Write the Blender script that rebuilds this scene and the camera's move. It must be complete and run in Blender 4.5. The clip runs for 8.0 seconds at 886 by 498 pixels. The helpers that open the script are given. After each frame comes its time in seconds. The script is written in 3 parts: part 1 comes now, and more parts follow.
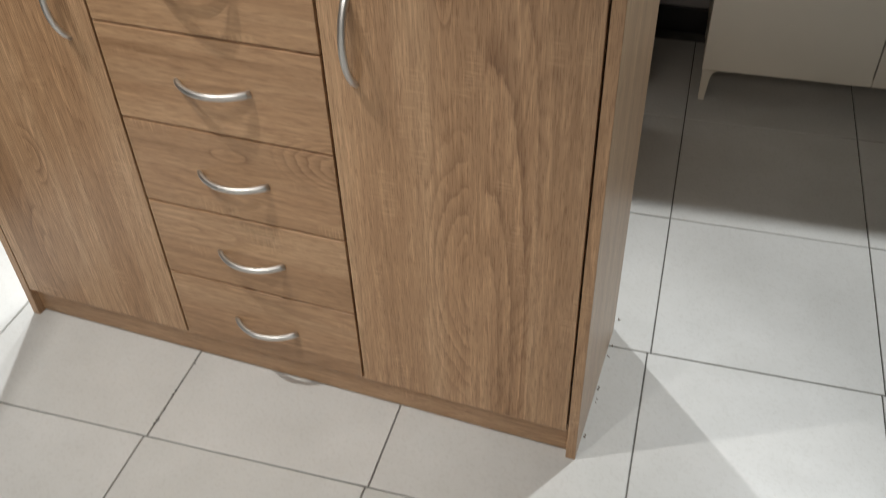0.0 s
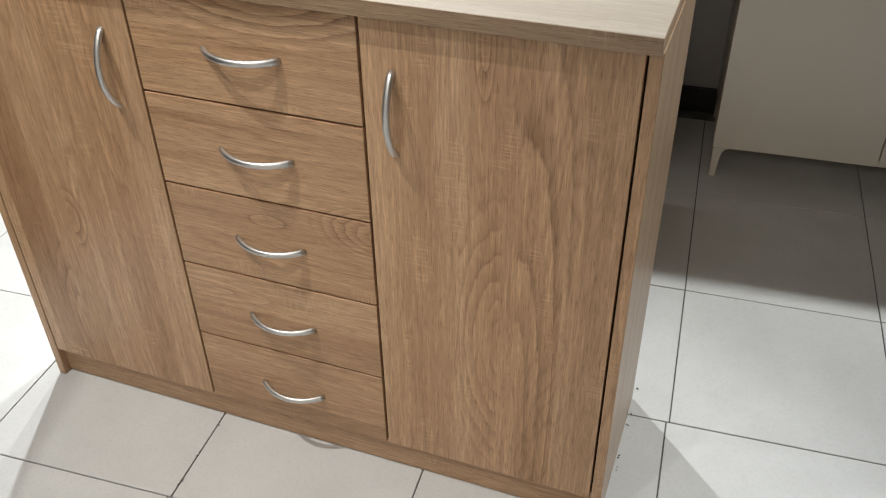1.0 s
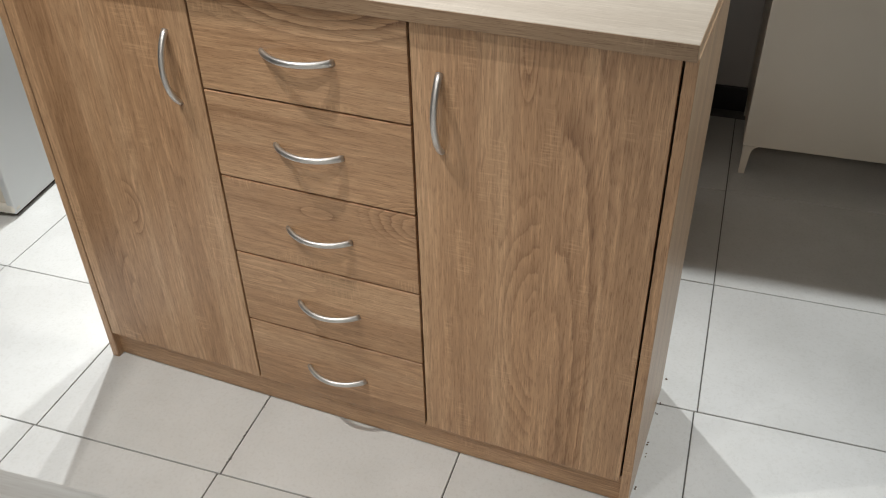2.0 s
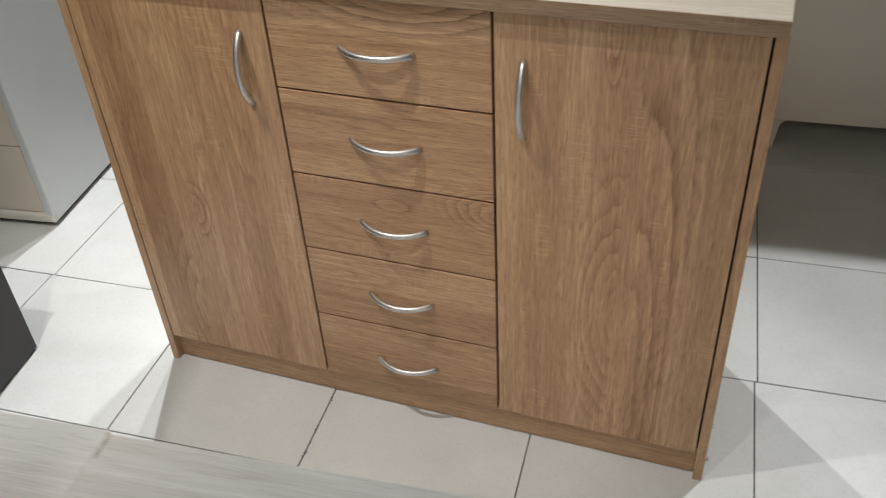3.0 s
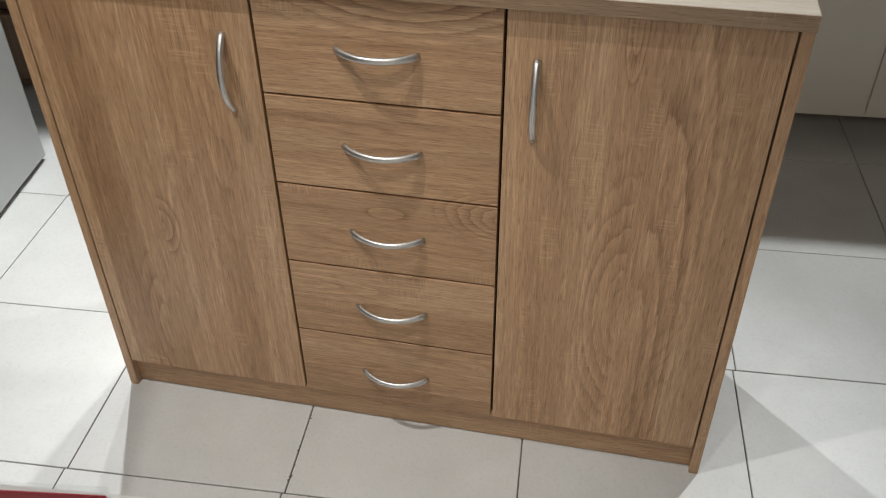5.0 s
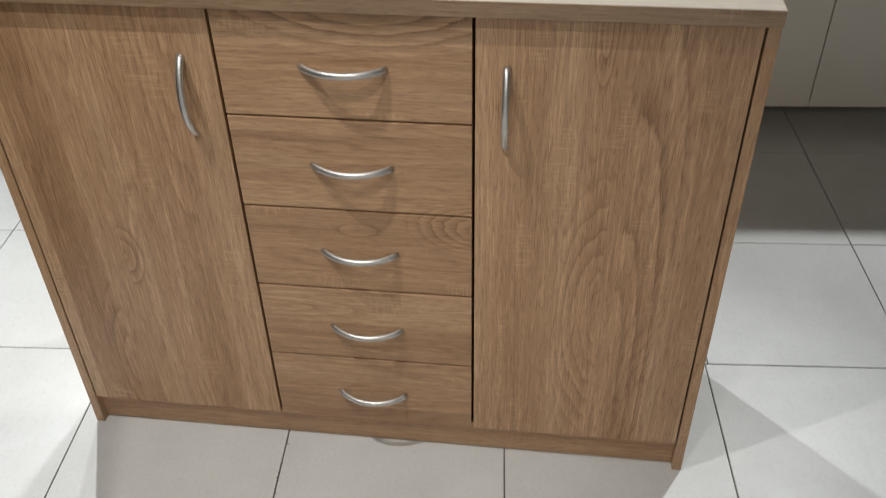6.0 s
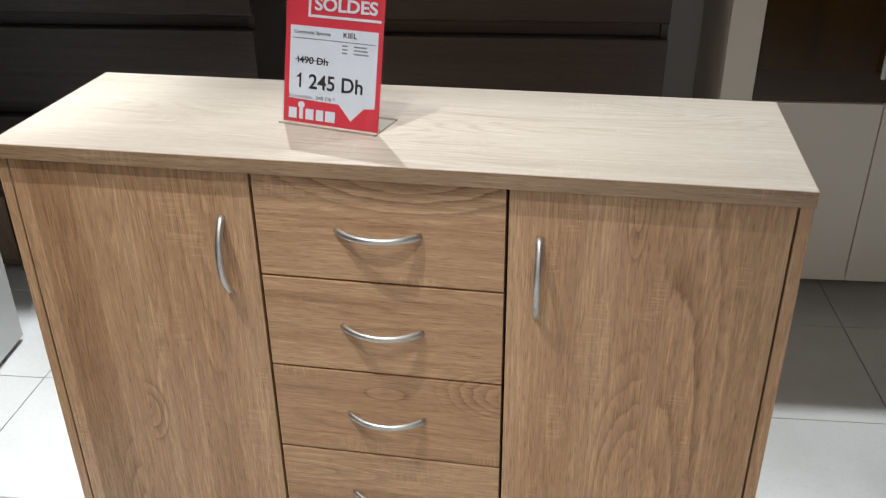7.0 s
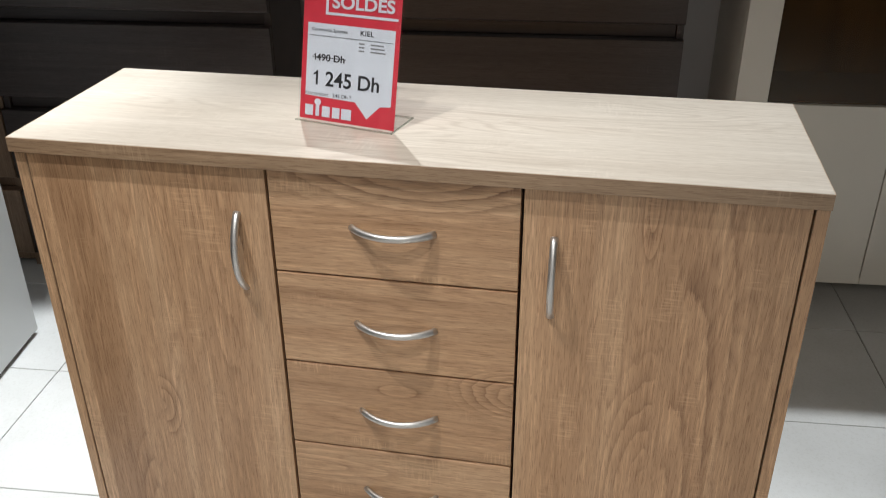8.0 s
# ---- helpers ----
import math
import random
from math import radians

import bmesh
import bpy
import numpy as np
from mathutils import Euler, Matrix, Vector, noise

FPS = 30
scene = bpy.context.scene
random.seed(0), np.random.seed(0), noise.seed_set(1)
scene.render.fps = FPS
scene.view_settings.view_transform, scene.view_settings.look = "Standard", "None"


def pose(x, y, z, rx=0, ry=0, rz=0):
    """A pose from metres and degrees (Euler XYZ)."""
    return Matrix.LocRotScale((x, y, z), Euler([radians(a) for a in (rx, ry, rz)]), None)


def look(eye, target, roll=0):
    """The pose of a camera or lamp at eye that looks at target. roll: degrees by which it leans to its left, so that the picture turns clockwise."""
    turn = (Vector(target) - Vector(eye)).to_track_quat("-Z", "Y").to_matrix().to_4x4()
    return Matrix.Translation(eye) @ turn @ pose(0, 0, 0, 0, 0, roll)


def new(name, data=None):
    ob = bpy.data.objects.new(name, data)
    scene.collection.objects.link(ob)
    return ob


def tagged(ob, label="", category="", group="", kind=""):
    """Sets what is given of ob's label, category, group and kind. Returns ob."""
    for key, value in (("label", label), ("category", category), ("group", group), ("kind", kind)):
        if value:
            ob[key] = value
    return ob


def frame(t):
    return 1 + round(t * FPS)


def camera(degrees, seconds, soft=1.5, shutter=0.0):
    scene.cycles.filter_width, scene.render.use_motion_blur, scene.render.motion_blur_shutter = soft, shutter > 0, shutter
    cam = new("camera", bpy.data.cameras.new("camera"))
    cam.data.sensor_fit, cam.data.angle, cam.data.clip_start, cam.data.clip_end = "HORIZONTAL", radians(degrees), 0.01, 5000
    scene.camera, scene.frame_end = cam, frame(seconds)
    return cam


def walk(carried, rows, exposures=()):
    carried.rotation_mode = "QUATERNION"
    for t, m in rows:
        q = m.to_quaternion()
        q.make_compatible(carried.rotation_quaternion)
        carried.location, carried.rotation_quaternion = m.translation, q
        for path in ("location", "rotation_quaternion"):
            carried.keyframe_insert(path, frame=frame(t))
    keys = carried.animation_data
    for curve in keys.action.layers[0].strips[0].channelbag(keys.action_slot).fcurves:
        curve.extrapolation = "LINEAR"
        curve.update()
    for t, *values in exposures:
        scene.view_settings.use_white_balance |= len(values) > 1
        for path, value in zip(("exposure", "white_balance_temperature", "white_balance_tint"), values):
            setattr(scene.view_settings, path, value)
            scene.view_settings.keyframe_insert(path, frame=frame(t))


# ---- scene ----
cam = camera(52.8, 8.0, soft=1.0, shutter=0.5)
PATH = [
    (0, (0.681, -0.897, 1.253), (0.136, 0.505, -0.066), -2.2),
    (0.5, (0.657, -0.923, 1.268), (0.093, 0.561, 0.051), -2.5),
    (1, (0.648, -0.949, 1.275), (0.076, 0.55, 0.08), -1.0),
    (1.2, (0.647, -0.961, 1.281), (0.062, 0.536, 0.09), -1.1),
    (2.3, (0.644, -1.028, 1.324), (0.021, 0.433, 0.108), -1.6),
    (2.5, (0.623, -1.039, 1.327), (0.015, 0.421, 0.103), -1.6),
    (3, (0.513, -1.084, 1.331), (-0.068, 0.387, 0.107), -3.6),
    (3.5, (0.438, -1.106, 1.334), (-0.067, 0.382, 0.097), -3.0),
    (4, (0.406, -1.095, 1.331), (-0.018, 0.42, 0.097), -1.1),
    (4.5, (0.385, -1.077, 1.335), (-0.03, 0.44, 0.1), -0.8),
    (4.7, (0.362, -1.076, 1.327), (-0.03, 0.442, 0.085), -0.7),
    (5.8, (0.273, -1.061, 1.315), (0.06, 0.488, 0.068), -1.1),
    (6, (0.275, -1.062, 1.315), (0.062, 0.498, 0.081), -1.3),
    (6.3, (0.276, -1.065, 1.316), (0.05, 0.566, 0.18), -0.5),
    (6.5, (0.279, -1.059, 1.319), (0.029, 0.619, 0.26), -0.1),
    (7, (0.276, -1.05, 1.324), (-0.032, 0.688, 0.383), -0.6),
    (7.5, (0.271, -1.052, 1.323), (-0.059, 0.691, 0.4), -0.8),
    (7.9, (0.272, -1.0535, 1.324), (-0.0595, 0.6845, 0.391), -0.45),
    (8, (0.272, -1.054, 1.324), (-0.06, 0.679, 0.382), -0.3),
]
walk(cam, [(t, look(eye, target, roll)) for t, eye, target, roll in PATH],
     exposures=[(0, -0.16, 6500, 10), (0.4, 0.0, 6450, 10), (1.0, 0.0, 6450, 10), (2.5, -0.18, 6480, 10), (3.5, -0.26, 6480, 10), (4.5, -0.29, 6450, 10), (6.0, -0.30, 6400, 10), (6.6, 0.0, 6250, 10), (8, 0.02, 6250, 10)])

# ---- light ----
world = bpy.data.worlds.new("shop_air")
world.use_nodes = True
world.node_tree.nodes["Background"].inputs[0].default_value = (1.0, 0.92, 0.82, 1)
world.node_tree.nodes["Background"].inputs[1].default_value = 0.02
scene.world = world


def spot(name, eye, target, watts, cone, blend, size, colour):
    lamp = bpy.data.lights.new(name, "SPOT")
    lamp.energy, lamp.spot_size, lamp.spot_blend = watts, radians(cone), blend
    lamp.shadow_soft_size, lamp.color = size, colour
    ob = new(name, lamp)
    ob.matrix_world = look(eye, target)
    return ob


WARM, COOL = (1.0, 0.975, 0.93), (0.97, 1.0, 1.0)
spot("aisle_spot", (-0.62, -0.62, 2.92), (-0.32, 0.05, 0.66), 138, 54, 1.0, 0.022, WARM)
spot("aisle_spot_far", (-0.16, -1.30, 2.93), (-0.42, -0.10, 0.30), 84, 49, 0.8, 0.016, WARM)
# Unseen soft fill, added to brighten the display cabinet's front
spot("aisle_panel", (0.50, -2.70, 2.60), (0.7, 0.9, 0.3), 46, 80, 0.8, 0.40, (1.0, 0.93, 0.83))
spot("back_spot_a", (-1.05, 1.16, 2.50), (-0.96, 0.12, 0.0), 182, 42, 0.5, 0.02, COOL)
spot("back_spot_d", (-0.84, 1.20, 2.50), (-0.95, 0.10, 0.0), 70, 41, 0.5, 0.02, COOL)
spot("back_spot_b", (-0.43, 1.30, 2.50), (0.02, 0.10, 0.7), 134, 45, 0.6, 0.02, COOL)
spot("back_spot_c", (1.35, 1.418, 2.50), (0.98, 0.25, 0.0), 160, 78, 0.7, 0.009, COOL)


# ---- materials ----
def material(name, rough=0.5, metal=0.0):
    m = bpy.data.materials.new(name)
    m.use_nodes = True
    nt = m.node_tree
    b = nt.nodes["Principled BSDF"]
    b.inputs["Roughness"].default_value = rough
    b.inputs["Metallic"].default_value = metal
    return m, nt, b


def node(nt, kind, **values):
    n = nt.nodes.new(kind)
    for key, value in values.items():
        n.inputs[key].default_value = value
    return n


def math_node(nt, op, a, b=None):
    n = nt.nodes.new("ShaderNodeMath")
    n.operation = op
    for i, v in enumerate((a, b)):
        if v is None:
            continue
        if isinstance(v, (int, float)):
            n.inputs[i].default_value = v
        else:
            nt.links.new(v, n.inputs[i])
    return n.outputs[0]


def ramp(nt, fac, stops):
    n = nt.nodes.new("ShaderNodeValToRGB")
    while len(n.color_ramp.elements) < len(stops):
        n.color_ramp.elements.new(0.5)
    for e, (p, c) in zip(n.color_ramp.elements, stops):
        e.position, e.color = p, (*c, 1)
    nt.links.new(fac, n.inputs[0])
    return n.outputs[0]


def mixed(nt, kind, fac, a, b):
    n = nt.nodes.new("ShaderNodeMix")
    n.data_type, n.blend_type = "RGBA", kind
    for sock, v in ((n.inputs[0], fac), (n.inputs[6], a), (n.inputs[7], b)):
        if isinstance(v, (int, float)):
            sock.default_value = v
        elif isinstance(v, tuple):
            sock.default_value = (*v, 1)
        else:
            nt.links.new(v, sock)
    return n.outputs[2]


def place(nt, scale, shift=True):
    """Object coordinates, moved by a random step for each part and stretched."""
    tc = nt.nodes.new("ShaderNodeTexCoord")
    out = tc.outputs["Object"]
    if shift:
        info = nt.nodes.new("ShaderNodeObjectInfo")
        step = nt.nodes.new("ShaderNodeVectorMath")
        step.operation = "MULTIPLY_ADD"
        nt.links.new(info.outputs["Random"], step.inputs[0])
        step.inputs[1].default_value = (7.3, 11.1, 5.7)
        nt.links.new(out, step.inputs[2])
        out = step.outputs[0]
    mp = nt.nodes.new("ShaderNodeMapping")
    mp.inputs["Scale"].default_value = scale
    nt.links.new(out, mp.inputs["Vector"])
    return mp.outputs[0]


def noise_tex(nt, vec, scale, detail=3.0, rough=0.55, distort=0.0):
    n = node(nt, "ShaderNodeTexNoise", Scale=scale, Detail=detail, Roughness=rough, Distortion=distort)
    nt.links.new(vec, n.inputs["Vector"])
    return n.outputs["Fac"]


def bump(nt, b, height, strength, distance):
    n = node(nt, "ShaderNodeBump", Strength=strength, Distance=distance)
    nt.links.new(height, n.inputs["Height"])
    nt.links.new(n.outputs[0], b.inputs["Normal"])


def oak(name, axis, light, mid, dark, rough=0.34, figure=1.0, figures=(), contrast=1.0):
    """Printed oak decor with the grain along one axis: glued strips of unlike tone, streaks, pores, pale saw marks,
    and half or whole oval figures given by their middle and half sizes in x and z, rings, power and side."""
    m, nt, b = material(name, rough)

    def stretch(along, across):
        return tuple(along if i == "xyz".index(axis) else across for i in range(3))

    def scaled(value, k, plus):
        out = math_node(nt, "MULTIPLY_ADD", value, k)
        out.node.inputs[2].default_value = plus
        return out

    def combined(x, y, z):
        n = nt.nodes.new("ShaderNodeCombineXYZ")
        for sock, v in zip(n.inputs, (x, y, z)):
            nt.links.new(v, sock)
        return n.outputs[0]

    split = nt.nodes.new("ShaderNodeSeparateXYZ")
    nt.links.new(place(nt, (1, 1, 1)), split.inputs[0])
    along = split.outputs["xyz".index(axis)]
    across = split.outputs[{"x": 2, "y": 0, "z": 0}[axis]]
    depth = split.outputs[1 if axis != "y" else 2]
    # strips about 6 cm wide, each with its own tone and its own stretch of the grain
    bend = noise_tex(nt, place(nt, stretch(0.02, 3.0)), 1.0, 1)
    strip = math_node(nt, "FLOOR", math_node(nt, "ADD", scaled(across, 15.0, 0.37), scaled(bend, 1.6, 0.0)))
    die = nt.nodes.new("ShaderNodeTexWhiteNoise")
    die.noise_dimensions = "1D"
    nt.links.new(strip, die.inputs["W"])
    chance = die.outputs["Value"]
    slid = math_node(nt, "ADD", along, scaled(chance, 9.0, 0.0))

    def grain(k_along, k_across, detail, r, distort=0.0):
        vec = combined(scaled(slid, k_along, 0.0), scaled(across, k_across, 0.0), scaled(depth, k_across, 0.0))
        return noise_tex(nt, vec, 1.0, detail, r, distort)

    flow = grain(1.2, 9.0, 2.0, 0.45, 0.3)
    lines = scaled(math_node(nt, "SINE", math_node(nt, "MULTIPLY", flow, 170.0)), 0.5, 0.5)
    streak = grain(1.5, 85.0, 4, 0.6)
    wide = grain(0.7, 12.0, 2, 0.5)
    dash = noise_tex(nt, place(nt, stretch(13, 290)), 1.0, 3, 0.6)
    pores = noise_tex(nt, place(nt, stretch(40, 850)), 1.0, 2, 0.6)
    saw = noise_tex(nt, place(nt, stretch(300, 26)), 1.0, 2, 0.5)
    patch = grain(8.0, 17.0, 2, 0.5)
    where = grain(2.0, 6.0, 1, 0.5)

    tone = ramp(nt, wide, [(0.27, dark), (0.5, mid), (0.73, light)])
    tone = mixed(nt, "MULTIPLY", contrast, tone, ramp(nt, chance, [(0.0, (0.93, 0.92, 0.91)), (0.5, (0.99, 0.99, 0.99)), (1.0, (1.05, 1.05, 1.05))]))
    s = ramp(nt, streak, [(0.30, (0.80, 0.76, 0.73)), (0.50, (1, 1, 1)), (0.72, (1.14, 1.14, 1.15))])
    tone = mixed(nt, "MULTIPLY", 0.62 * contrast, tone, s)
    d = ramp(nt, dash, [(0.30, (0.76, 0.71, 0.68)), (0.42, (0.97, 0.96, 0.95)), (0.54, (1.0, 1.0, 1.0)), (0.66, (1.30, 1.33, 1.36))])
    tone = mixed(nt, "MULTIPLY", 0.72 * contrast, tone, d)
    amount = math_node(nt, "MULTIPLY", ramp(nt, where, [(0.46, (0, 0, 0)), (0.62, (1, 1, 1))]), 0.40 * figure)
    thin = [(0.0, (0.62, 0.55, 0.51)), (0.20, (0.88, 0.86, 0.84)), (0.55, (1.03, 1.03, 1.03))]
    tone = mixed(nt, "MULTIPLY", amount, tone, ramp(nt, lines, thin))
    if figures:
        fixed = nt.nodes.new("ShaderNodeSeparateXYZ")
        nt.links.new(place(nt, (1, 1, 1), False), fixed.inputs[0])
        wobble = noise_tex(nt, place(nt, stretch(1.6, 12), False), 1.0, 2, 0.45)
        jag = noise_tex(nt, place(nt, stretch(22, 140), False), 1.0, 3, 0.6)
        fade = ramp(nt, noise_tex(nt, place(nt, stretch(7, 40), False), 1.0, 2, 0.5), [(0.30, (0.7, 0.7, 0.7)), (0.50, (1, 1, 1))])
    for x0, z0, ax, az, rings, power, side in figures:
        dx = scaled(fixed.outputs[0], 1 / ax, -x0 / ax)
        dz = scaled(fixed.outputs[2], 1 / az, -z0 / az)
        far = math_node(nt, "SQRT", math_node(nt, "ADD", math_node(nt, "MULTIPLY", dx, dx), math_node(nt, "MULTIPLY", dz, dz)))
        bent = math_node(nt, "ADD", math_node(nt, "ADD", far, scaled(wobble, 0.50, -0.25)), scaled(jag, 0.09, -0.045))
        saws = math_node(nt, "FRACT", math_node(nt, "MULTIPLY", bent, rings))
        mask = ramp(nt, bent, [(0.05, (0.5, 0.5, 0.5)), (0.5, (1, 1, 1)), (1.0, (0, 0, 0))])
        if side:
            mask = math_node(nt, "MULTIPLY", mask, math_node(nt, "GREATER_THAN", scaled(dx, side, 0.0), 0.0))
        ring = ramp(nt, saws, [(0.0, (0.50, 0.42, 0.37)), (0.22, (0.80, 0.76, 0.73)), (0.70, (1.10, 1.10, 1.10)), (0.93, (1.14, 1.15, 1.16)), (1.0, (0.58, 0.51, 0.46))])
        tone = mixed(nt, "MULTIPLY", math_node(nt, "MULTIPLY", math_node(nt, "MULTIPLY", mask, fade), power), tone, ring)
    p = ramp(nt, pores, [(0.36, (0.55, 0.48, 0.43)), (0.47, (1, 1, 1))])
    tone = mixed(nt, "MULTIPLY", 0.6 * contrast, tone, p)
    mask = math_node(nt, "MULTIPLY", ramp(nt, saw, [(0.50, (0, 0, 0)), (0.62, (1, 1, 1))]), ramp(nt, patch, [(0.58, (0, 0, 0)), (0.68, (1, 1, 1))]))
    tone = mixed(nt, "MIX", math_node(nt, "MULTIPLY", mask, 0.30 * contrast), tone, tuple(min(1, c * 1.35) for c in light))
    nt.links.new(tone, b.inputs["Base Color"])
    h = math_node(nt, "ADD", pores, math_node(nt, "MULTIPLY", streak, 0.4))
    bump(nt, b, h, 0.10, 0.001)
    nt.links.new(scaled(pores, -0.12, rough + 0.07), b.inputs["Roughness"])
    return m


def plain(name, colour, rough=0.45, metal=0.0, vary=0.06, scale=9.0, bumps=0.03):
    """A plain lacquer, paint or metal with slight clouding and fine relief."""
    m, nt, b = material(name, rough, metal)
    cloud = noise_tex(nt, place(nt, (1, 1, 1)), scale, 4)
    lo, hi = (tuple(min(1, c * (1 + k)) for c in colour) for k in (-vary, vary))
    nt.links.new(ramp(nt, cloud, [(0.3, lo), (0.7, hi)]), b.inputs["Base Color"])
    fine = noise_tex(nt, place(nt, (1, 1, 1)), 380.0, 2)
    r = math_node(nt, "MULTIPLY_ADD", cloud, 0.12)
    r.node.inputs[2].default_value = rough - 0.06
    nt.links.new(r, b.inputs["Roughness"])
    if bumps:
        bump(nt, b, fine, bumps, 0.001)
    return m


SONOMA = dict(light=(0.575, 0.374, 0.220), mid=(0.503, 0.308, 0.171), dark=(0.408, 0.239, 0.127))
oak_upright = oak("oak_upright_grain", "z", **SONOMA)
oak_door_a = oak("oak_door_grain_a", "z", **SONOMA, figures=((-0.392, 0.42, 0.040, 0.075, 3.0, 0.9, 1), (-0.43, 0.18, 0.055, 0.22, 4.0, 0.6, -1), (-0.25, 0.80, 0.07, 0.50, 5.0, 0.5, -1)))
oak_door_b = oak("oak_door_grain_b", "z", **SONOMA, figures=((0.372, 0.36, 0.095, 0.36, 8.0, 0.55, -1), (0.395, 0.20, 0.110, 1.10, 6.0, 0.7, 1), (0.345, 0.84, 0.020, 0.12, 3.0, 0.9, 0)))
oak_across = oak("oak_cross_grain", "x", **SONOMA, figures=((0.05, 0.862, 0.26, 0.090, 6.0, 0.95, 0), (0.195, 0.512, 0.135, 0.062, 7.0, 0.75, -1), (0.0, 0.500, 0.06, 0.022, 2.0, 0.6, 0), (-0.15, 0.335, 0.20, 0.03, 3.0, 0.6, 0)))
# Darker oak for the top's front edge, its weaker light painted in
oak_edge_shade = oak("oak_edge_shade_grain", "x", (0.40, 0.280, 0.178), (0.345, 0.235, 0.145), (0.29, 0.19, 0.112))
oak_depth = oak("oak_edge_grain", "z", (0.60, 0.425, 0.27), (0.53, 0.36, 0.22), (0.45, 0.29, 0.175), figure=0.2)
# Same oak, paler and greyer: lamp sheen on the top put into its colour
oak_top_lit = oak("oak_top_lit_grain", "x", (0.57, 0.508, 0.432), (0.53, 0.468, 0.392), (0.47, 0.406, 0.334), rough=0.29, contrast=0.5)
bleached = oak("bleached_oak", "x", (0.86, 0.85, 0.82), (0.83, 0.815, 0.78), (0.77, 0.75, 0.71), figure=0.25, contrast=0.35)
wenge = oak("dark_stained_wood", "x", (0.058, 0.046, 0.041), (0.045, 0.035, 0.032), (0.031, 0.025, 0.023), figure=0.5)
walnut = oak("brown_wood", "z", (0.25, 0.17, 0.115), (0.21, 0.14, 0.09), (0.16, 0.10, 0.065), figure=0.3)
chipped = plain("chipped_board", (0.56, 0.50, 0.43), 0.8, 0, 0.3, 200)
# Near-black for inner boards: the shade inside gaps is put into the colour
gap_shade = plain("painted_gap_shade", (0.045, 0.021, 0.012), 0.8)
steel = plain("brushed_nickel", (0.66, 0.65, 0.63), 0.44, 1.0, 0.05, 40)
white_lacquer = plain("white_lacquer", (0.74, 0.705, 0.625), 0.35, 0, 0.03, 3)
grey_white = plain("cool_white_board", (0.66, 0.68, 0.68), 0.4, 0, 0.03, 3)
cream = plain("cream_drawer_board", (0.72, 0.65, 0.55), 0.42, 0, 0.04, 4)
anthracite = plain("anthracite_board", (0.035, 0.034, 0.034), 0.5, 0, 0.15, 5)
black = plain("black_panel", (0.012, 0.012, 0.013), 0.45, 0, 0.2, 5)
wall_paint = plain("wall_paint", (0.36, 0.35, 0.33), 0.8, 0, 0.05, 2.0)
back_paint = plain("grey_wall_paint", (0.40, 0.39, 0.385), 0.7, 0, 0.1, 2.0)
ceiling_paint = plain("ceiling_paint", (0.55, 0.55, 0.54), 0.9, 0, 0.03, 2.0)
red_print = plain("red_print", (0.62, 0.045, 0.068), 0.35, 0, 0.05, 30, 0)
white_print = plain("white_print", (0.66, 0.69, 0.76), 0.35, 0, 0.02, 30, 0)
ink = plain("black_ink", (0.03, 0.03, 0.035), 0.45, 0, 0.1, 60, 0)
grey_ink = plain("pale_ink", (0.26, 0.26, 0.28), 0.45, 0, 0.05, 60, 0)
grout = plain("grout", (0.17, 0.165, 0.155), 0.9, 0, 0.3, 14, 0.2)


def tile_material():
    m, nt, b = material("white_porcelain_tile", 0.28)
    info = nt.nodes.new("ShaderNodeObjectInfo")
    speck = noise_tex(nt, place(nt, (1, 1, 1)), 150.0, 4, 0.7)
    cloud = noise_tex(nt, place(nt, (1, 1, 1)), 7.0, 4, 0.6)
    c = ramp(nt, cloud, [(0.3, (0.665, 0.665, 0.645)), (0.7, (0.735, 0.735, 0.72))])
    c = mixed(nt, "MULTIPLY", 0.5, c, ramp(nt, speck, [(0.33, (0.86, 0.85, 0.83)), (0.5, (1, 1, 1))]))
    c = mixed(nt, "MULTIPLY", 0.5, c, ramp(nt, info.outputs["Random"], [(0.0, (0.93, 0.93, 0.92)), (1.0, (1, 1, 1))]))
    nt.links.new(c, b.inputs["Base Color"])
    smear = noise_tex(nt, place(nt, (1, 3, 1)), 5.0, 4, 0.6)
    nt.links.new(ramp(nt, smear, [(0.3, (0.30, 0.30, 0.30)), (0.75, (0.46, 0.46, 0.46))]), b.inputs["Roughness"])
    bump(nt, b, speck, 0.03, 0.001)
    return m


def clear_material(name, colour, rough=0.02):
    m, nt, b = material(name, rough)
    b.inputs["Base Color"].default_value = (*colour, 1)
    b.inputs["Transmission Weight"].default_value = 1.0
    b.inputs["IOR"].default_value = 1.45
    return m


porcelain = tile_material()


def thin_acrylic(name, tint, gloss_share):
    m = bpy.data.materials.new(name)
    m.use_nodes = True
    nt = m.node_tree
    clear, gloss, mix = (nt.nodes.new("ShaderNode" + k) for k in ("BsdfTransparent", "BsdfGlossy", "MixShader"))
    clear.inputs[0].default_value = (*tint, 1)
    gloss.inputs["Roughness"].default_value = 0.03
    mix.inputs[0].default_value = gloss_share
    nt.links.new(clear.outputs[0], mix.inputs[1])
    nt.links.new(gloss.outputs[0], mix.inputs[2])
    nt.links.new(mix.outputs[0], nt.nodes["Material Output"].inputs["Surface"])
    return m


acrylic = thin_acrylic("clear_acrylic", (0.985, 0.992, 0.99), 0.05)
acrylic_edge = thin_acrylic("clear_acrylic_edge", (0.82, 0.86, 0.83), 0.25)
smoked_glass = clear_material("smoked_glass", (0.44, 0.36, 0.22))


